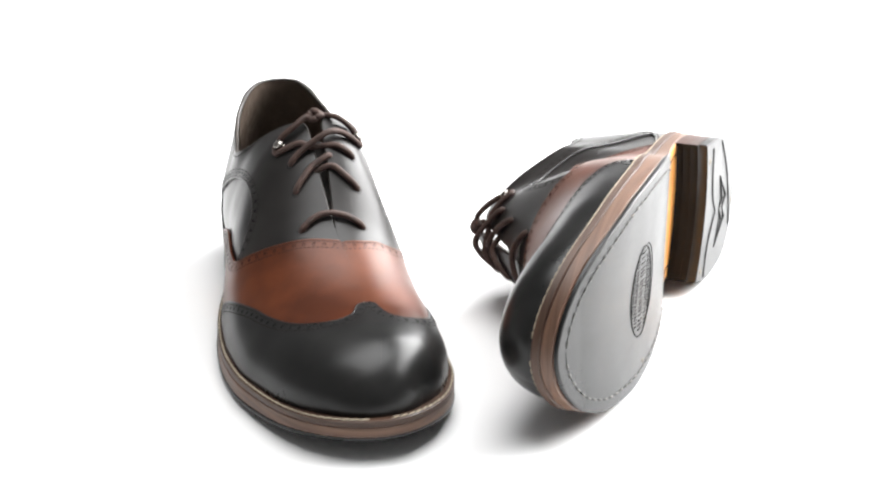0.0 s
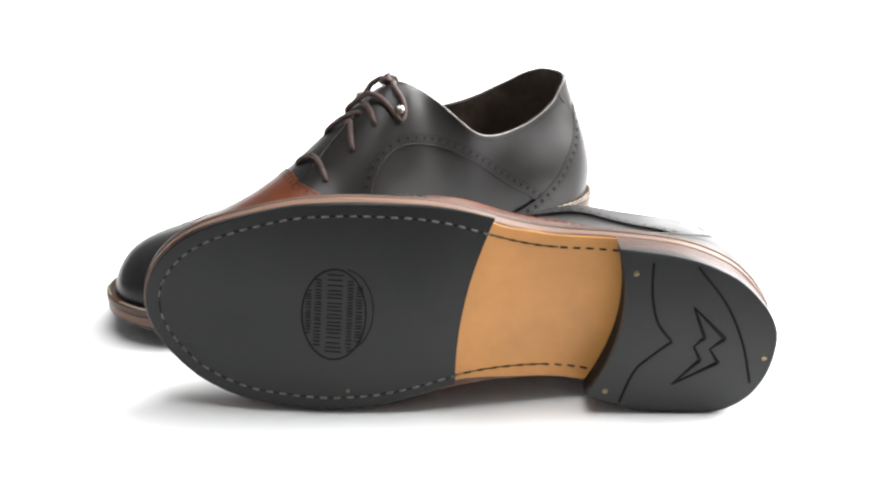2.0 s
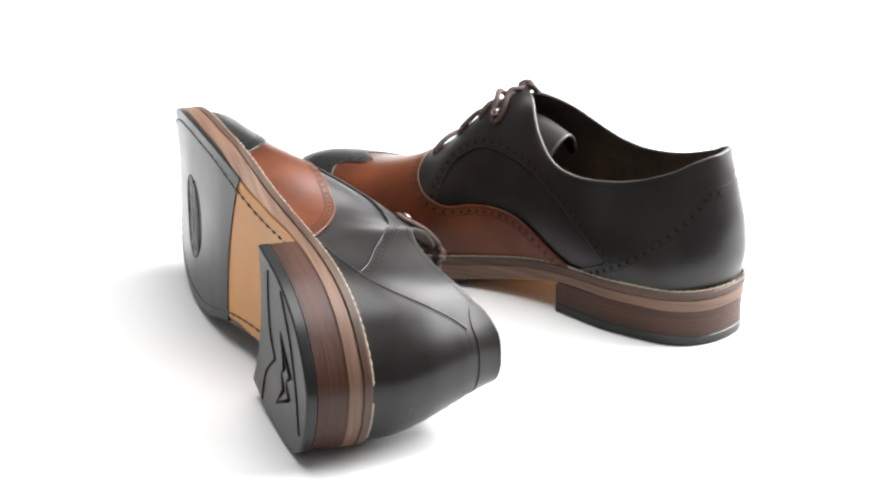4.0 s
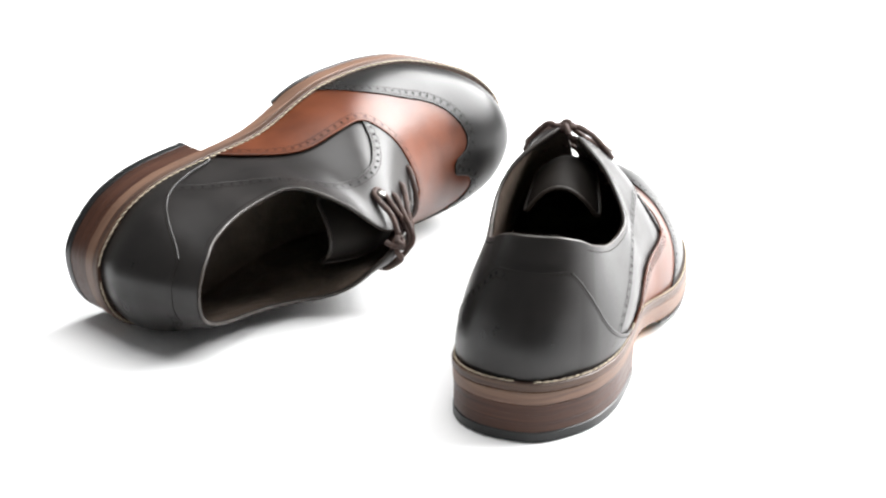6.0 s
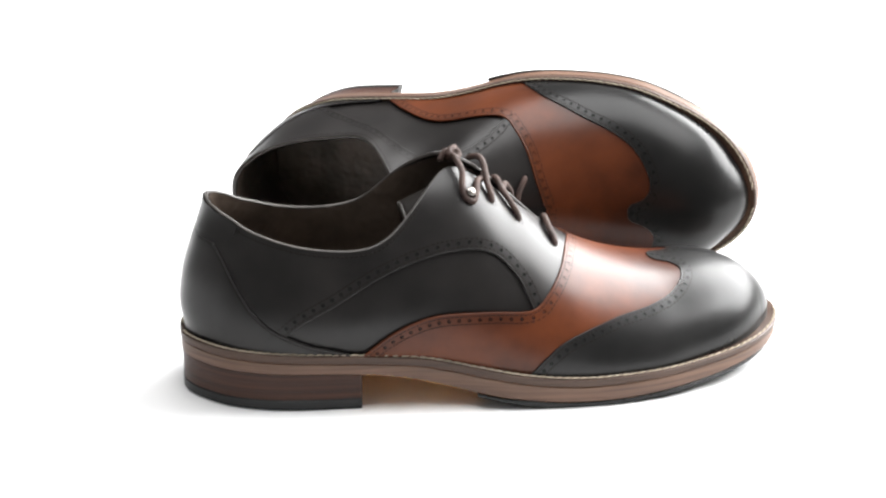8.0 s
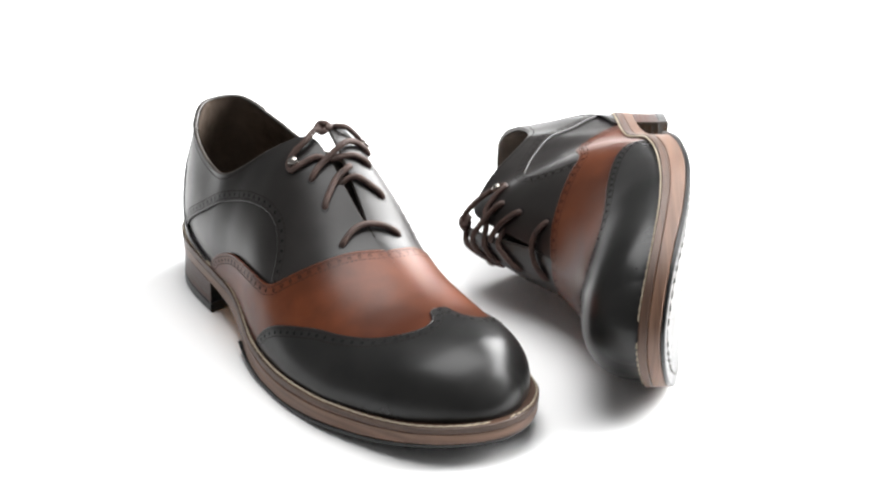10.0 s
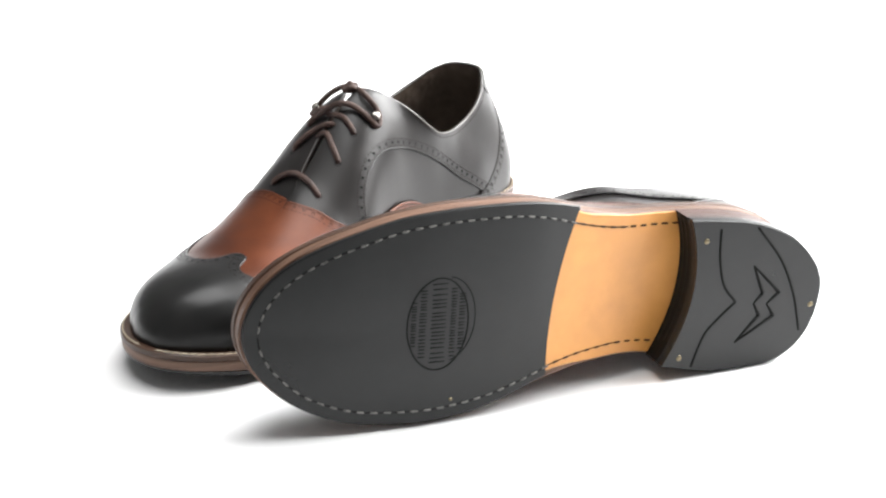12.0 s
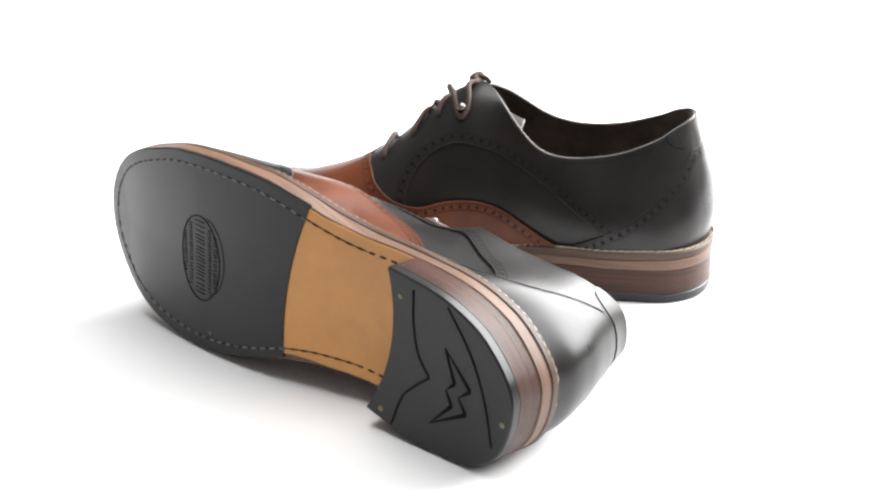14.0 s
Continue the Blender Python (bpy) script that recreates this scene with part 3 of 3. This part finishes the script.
def sole_marks(shoe, mirror):
    under = lambda x, y, d=0.0: (x, y, float(SOLE_LOW(x)) - d)
    # stitches let into the sole
    fore, waist, chan = [], [], []
    for sign, half in ((1, INNER), (-1, OUTER)):
        a = np.linspace(float(turn_of(79)), math.pi - 0.01, 700)
        x = LEN * (1 - np.cos(a)) / 2
        y = sign * half(x)
        p = np.stack([x, y], 1)
        t = np.gradient(p, axis=0)
        t /= np.linalg.norm(t, axis=1, keepdims=True)
        p = p + np.stack([t[:, 1], -t[:, 0]], 1) * sign * 7.0
        run = np.concatenate([[0], np.cumsum(np.linalg.norm(np.diff(p, axis=0), axis=1))])
        for at in np.arange(2, run[-1] - 2, 6.6):
            c, d = [np.array([np.interp(at, run, A[:, k]) for k in (0, 1)]) for A in (p, t)]
            split = 150 + 7 * (1 if sign > 0 else -1)
            lift = 0.0 if c[0] > split else -0.7
            q = [np.array(under(*(c + d * m), lift + h)) for m, h in ((-2.1, -0.3), (-1.2, 0.15), (1.2, 0.15), (2.1, -0.3))]
            (fore if c[0] > split else waist).append(tube(q, [0.3, 0.55, 0.55, 0.3], 5))
        k0 = np.searchsorted(x, 110)
        line = [np.array(under(u, w, 0.0 if u > 150 + 7 * sign else -0.7)) + (0, 0, 0.25) for u, w in p[k0::6] if u < 305]
        chan.append(tube(line, 0.45, 6))
    for name, bits, mat, label in (("sole_stitching", fore, SOLE_THREAD, "pale sole stitching"), ("waist_stitching", waist, DARK_THREAD, "dark waist stitching"), ("stitch_channel", chan, GROOVE, "cut stitch channel")):
        v, f = joined(bits)
        mesh_of(name, v, f, mat, shoe, label, mirror=mirror, stuff=True)
    # oval stamp with rows of plain bars
    s = np.arange(48) * 2 * math.pi / 48
    bits = [tube([np.array(under(218.5 + 15.5 * math.cos(a), -2.3 + 24 * math.sin(a))) for a in s], 0.42, 6, closed=True)]
    bits.append(tube([np.array(under(214.5 + 15.0 * math.cos(a), -4.5 + 22 * math.sin(a))) for a in np.linspace(1.75, 4.6, 26)], 0.3, 6))
    rng = random.Random(4)
    for x, half, pitch, tall in ((206.5, 15, 3.1, 3.4), (211.0, 18, 2.9, 3.0), (218.5, 21, 4.2, 8.0), (226.5, 18, 3.0, 3.4), (231.0, 12, 2.8, 2.6)):
        y = -2.3 - half
        while y < -2.3 + half:
            h = tall * rng.uniform(0.85, 1.0)
            bits.append(tube([np.array(under(x - h / 2, y)), np.array(under(x + h / 2, y))], 0.36, 5))
            y += pitch * rng.uniform(0.42, 0.7)
    v, f = joined(bits)
    mesh_of("stamp", v, f, GROOVE, shoe, "oval stamp pressed into the rubber", mirror=mirror)
    # grooves and bolt mark in the top lift
    flat = lambda pts: [np.array((x, y, 0.12)) for x, y in pts]
    for line in GROOVES:
        v, f = tube(bend(flat(line), 6), 0.75, 6)
        mesh_of("groove", v, f, GROOVE, shoe, mirror=mirror)
    b = flat(BOLT)
    v, f = joined([tube([p, q], [0.45 + 0.7 * (k % 2), 1.15 - 0.6 * (k % 2)], 6) for k, (p, q) in enumerate(zip(b, b[1:] + b[:1]))])
    mesh_of("bolt_mark", v, f, GROOVE, shoe, "zigzag mark moulded in the heel", mirror=mirror)
    for x, y in ((73, -32), (5.5, 9), (82.5, 31.5)):
        v, f = tube([(x, y, 1.0), (x, y, -0.12), (x, y, -0.3)], [1.5, 1.5, 0.9], 12)
        mesh_of("heel_pin", v, f, PIN, shoe, "dull metal heel pin", mirror=mirror)
    v, f = tube([(210, 38.3, 1.0), (210, 38.3, -0.2)], [1.0, 0.9], 10)
    mesh_of("sole_pin", v, f, PIN, shoe, "small pale metal pin", mirror=mirror)


def black_breast(lift):
    """The front face of a heel lift is finished in black."""
    lift.data.materials.append(EDGE_INK)
    for p in lift.data.polygons:
        if p.normal.x > 0.75 and p.center.x > 0.06:
            p.material_index = 1


def make_shoe(name, mirror, label):
    shoe = new(name)
    shoe.empty_display_size = 0.05
    tagged(shoe, label, "shoe", group="pair of shoes")
    # upper
    layer("quarter_panel", lambda x, q, s: x - 205, 0.0, QUARTER, shoe, mirror, "charcoal leather side panel", edge=0.0)
    layer("quarter", arch_field, 1.25, QUARTER, shoe, mirror, "charcoal leather quarter with punched curved edge")
    layer("heel_counter", counter_field, 1.6, QUARTER, shoe, mirror, "charcoal leather heel counter")
    layer("heel_tab", lambda x, q, s: (SECTION(x) - q) - 13.5 * np.sqrt(np.maximum(0, 1 - (x / 19) ** 2)) + 4 * np.maximum(0, x - 18), 1.78, QUARTER, shoe, mirror, "small charcoal leather heel tab")
    layer("vamp", vamp_field, 2.05, BROWN, shoe, mirror, "polished chestnut brown leather vamp")
    layer("toe_cap", cap_field, 2.85, BLACK, shoe, mirror, "black leather wing-shaped toe cap")
    layer("lining", lambda x, q, s: x - 230, -1.6, LINING, shoe, mirror, "dark brown leather lining", edge=0.0)
    # inside
    lining_rows(shoe, mirror)
    # sole
    low2 = lambda x: WELT_TOP(x) - 4.4
    low3 = lambda x: SOLE_LOW(x) + 1.2 + 1.5 * smooth(x, 148, 172)
    slab("welt", 0, 310, lambda x: 0.6 - 1.5 * float(smooth(x, 110, 185)) * (1 - 0.7 * float(smooth(x, 250, 305))), WELT_TOP, low2, WELT, shoe, mirror, "brown leather welt", reach=1.6)
    slab("midsole", 0, 310, lambda x: 0.2 - 1.0 * float(smooth(x, 110, 185)) * (1 - 0.7 * float(smooth(x, 250, 305))), low2, low3, TAN, shoe, mirror, "tan leather midsole edge", reach=1.2)
    slab("half_sole", 150, 310, -0.5, low3, SOLE_LOW, RUBBER, shoe, mirror, "black rubber half sole", bow=(5, 0), slant=(7, 0), reach=0.6)
    slab("shank", 70, 153, lambda x: -0.6 - 2.2 * float(smooth(x, 122, 148)), lambda x: SOLE_LOW(x) + 2.0, lambda x: SOLE_LOW(x) + 0.7, SHANK, shoe, mirror, "natural tan leather waist", bow=(0, 5), slant=(0, 7))
    breast = 91 if mirror > 0 else 87
    for k in range(3):
        hi = (lambda x: SOLE_LOW(x) + 1.0) if k == 0 else (lambda x, k=k: 5.8 + (SOLE_LOW(x) - 5.2) * (3 - k) / 3)
        lo = lambda x, k=k: 5.8 + (SOLE_LOW(x) - 5.2) * (2 - k) / 3
        lift = slab("heel_lift", 0, breast, -0.3 - 0.02 * (k % 2), hi, lo, STACK, shoe, mirror, "dark brown stacked leather lift" if k == 0 else "", bow=(0, -9.5), slant=(0, 5), round_edge=0.03)
        black_breast(lift)
    slab("top_lift", 0, breast, 0.0, lambda x: 5.8 + 0 * x, lambda x: 0.0 * x, RUBBER, shoe, mirror, "black rubber heel top lift", bow=(0, -9.5), slant=(0, 5), round_edge=0.7)
    trims(shoe, mirror)
    sole_marks(shoe, mirror)
    lacing(shoe, mirror)
    return shoe


right_shoe = make_shoe("brogue_shoe", 1, "black and brown leather wingtip oxford shoe standing upright")
FULL[True], FULL[False] = 0.0, -1.5
# on the lying shoe the vamp's and quarter's edges sit higher on the outer side
VAMP[False] = [(x, q + 5.0 * float(smooth(x, 95, 145) * (1 - smooth(x, 176, 198)))) for x, q in VAMP[False]]
ARCH[False] = [(x, q + 4.5 * float(smooth(x, 75, 130))) for x, q in ARCH[False]]
left_shoe = make_shoe("brogue_shoe", -1, "black and brown leather wingtip oxford shoe lying on its side")


# ---- the turntable's motion ----
TURN = [(0.0, 2.23), (0.5, -15.09), (1.0, -32.62), (1.5, -48.38), (2.0, -66.28), (2.5, -84.04), (3.0, -102.40), (3.5, -118.30), (4.0, -136.20), (4.2, -142.92), (6.3, -212.90), (6.5, -219.50), (7.0, -235.60), (7.5, -252.30), (8.0, -270.60), (8.2, -277.40), (10.3, -350.06), (10.5, -356.58), (11.0, -371.25), (11.5, -387.60), (12.0, -404.71), (12.5, -421.19), (13.0, -436.44), (13.5, -453.36), (14.0, -470.06)]
RIGHT_AT = pose(-0.0984, 0.1318, 0.0, 0, 0, -78.37)
LEFT_AT = Matrix(((-0.38927, 0.00682, -0.92110, 0.1818), (-0.91960, 0.05464, 0.38904, 0.1005), (0.05298, 0.99848, -0.01500, 0.0396), (0, 0, 0, 1)))


def motions():
    angle = table(TURN)
    times = [round(0.1 * k, 1) for k in range(141)]
    for shoe, at in ((right_shoe, RIGHT_AT), (left_shoe, LEFT_AT)):
        walk(shoe, [(t, Matrix.Rotation(radians(float(angle(t))), 4, "Z") @ at) for t in times])


motions()
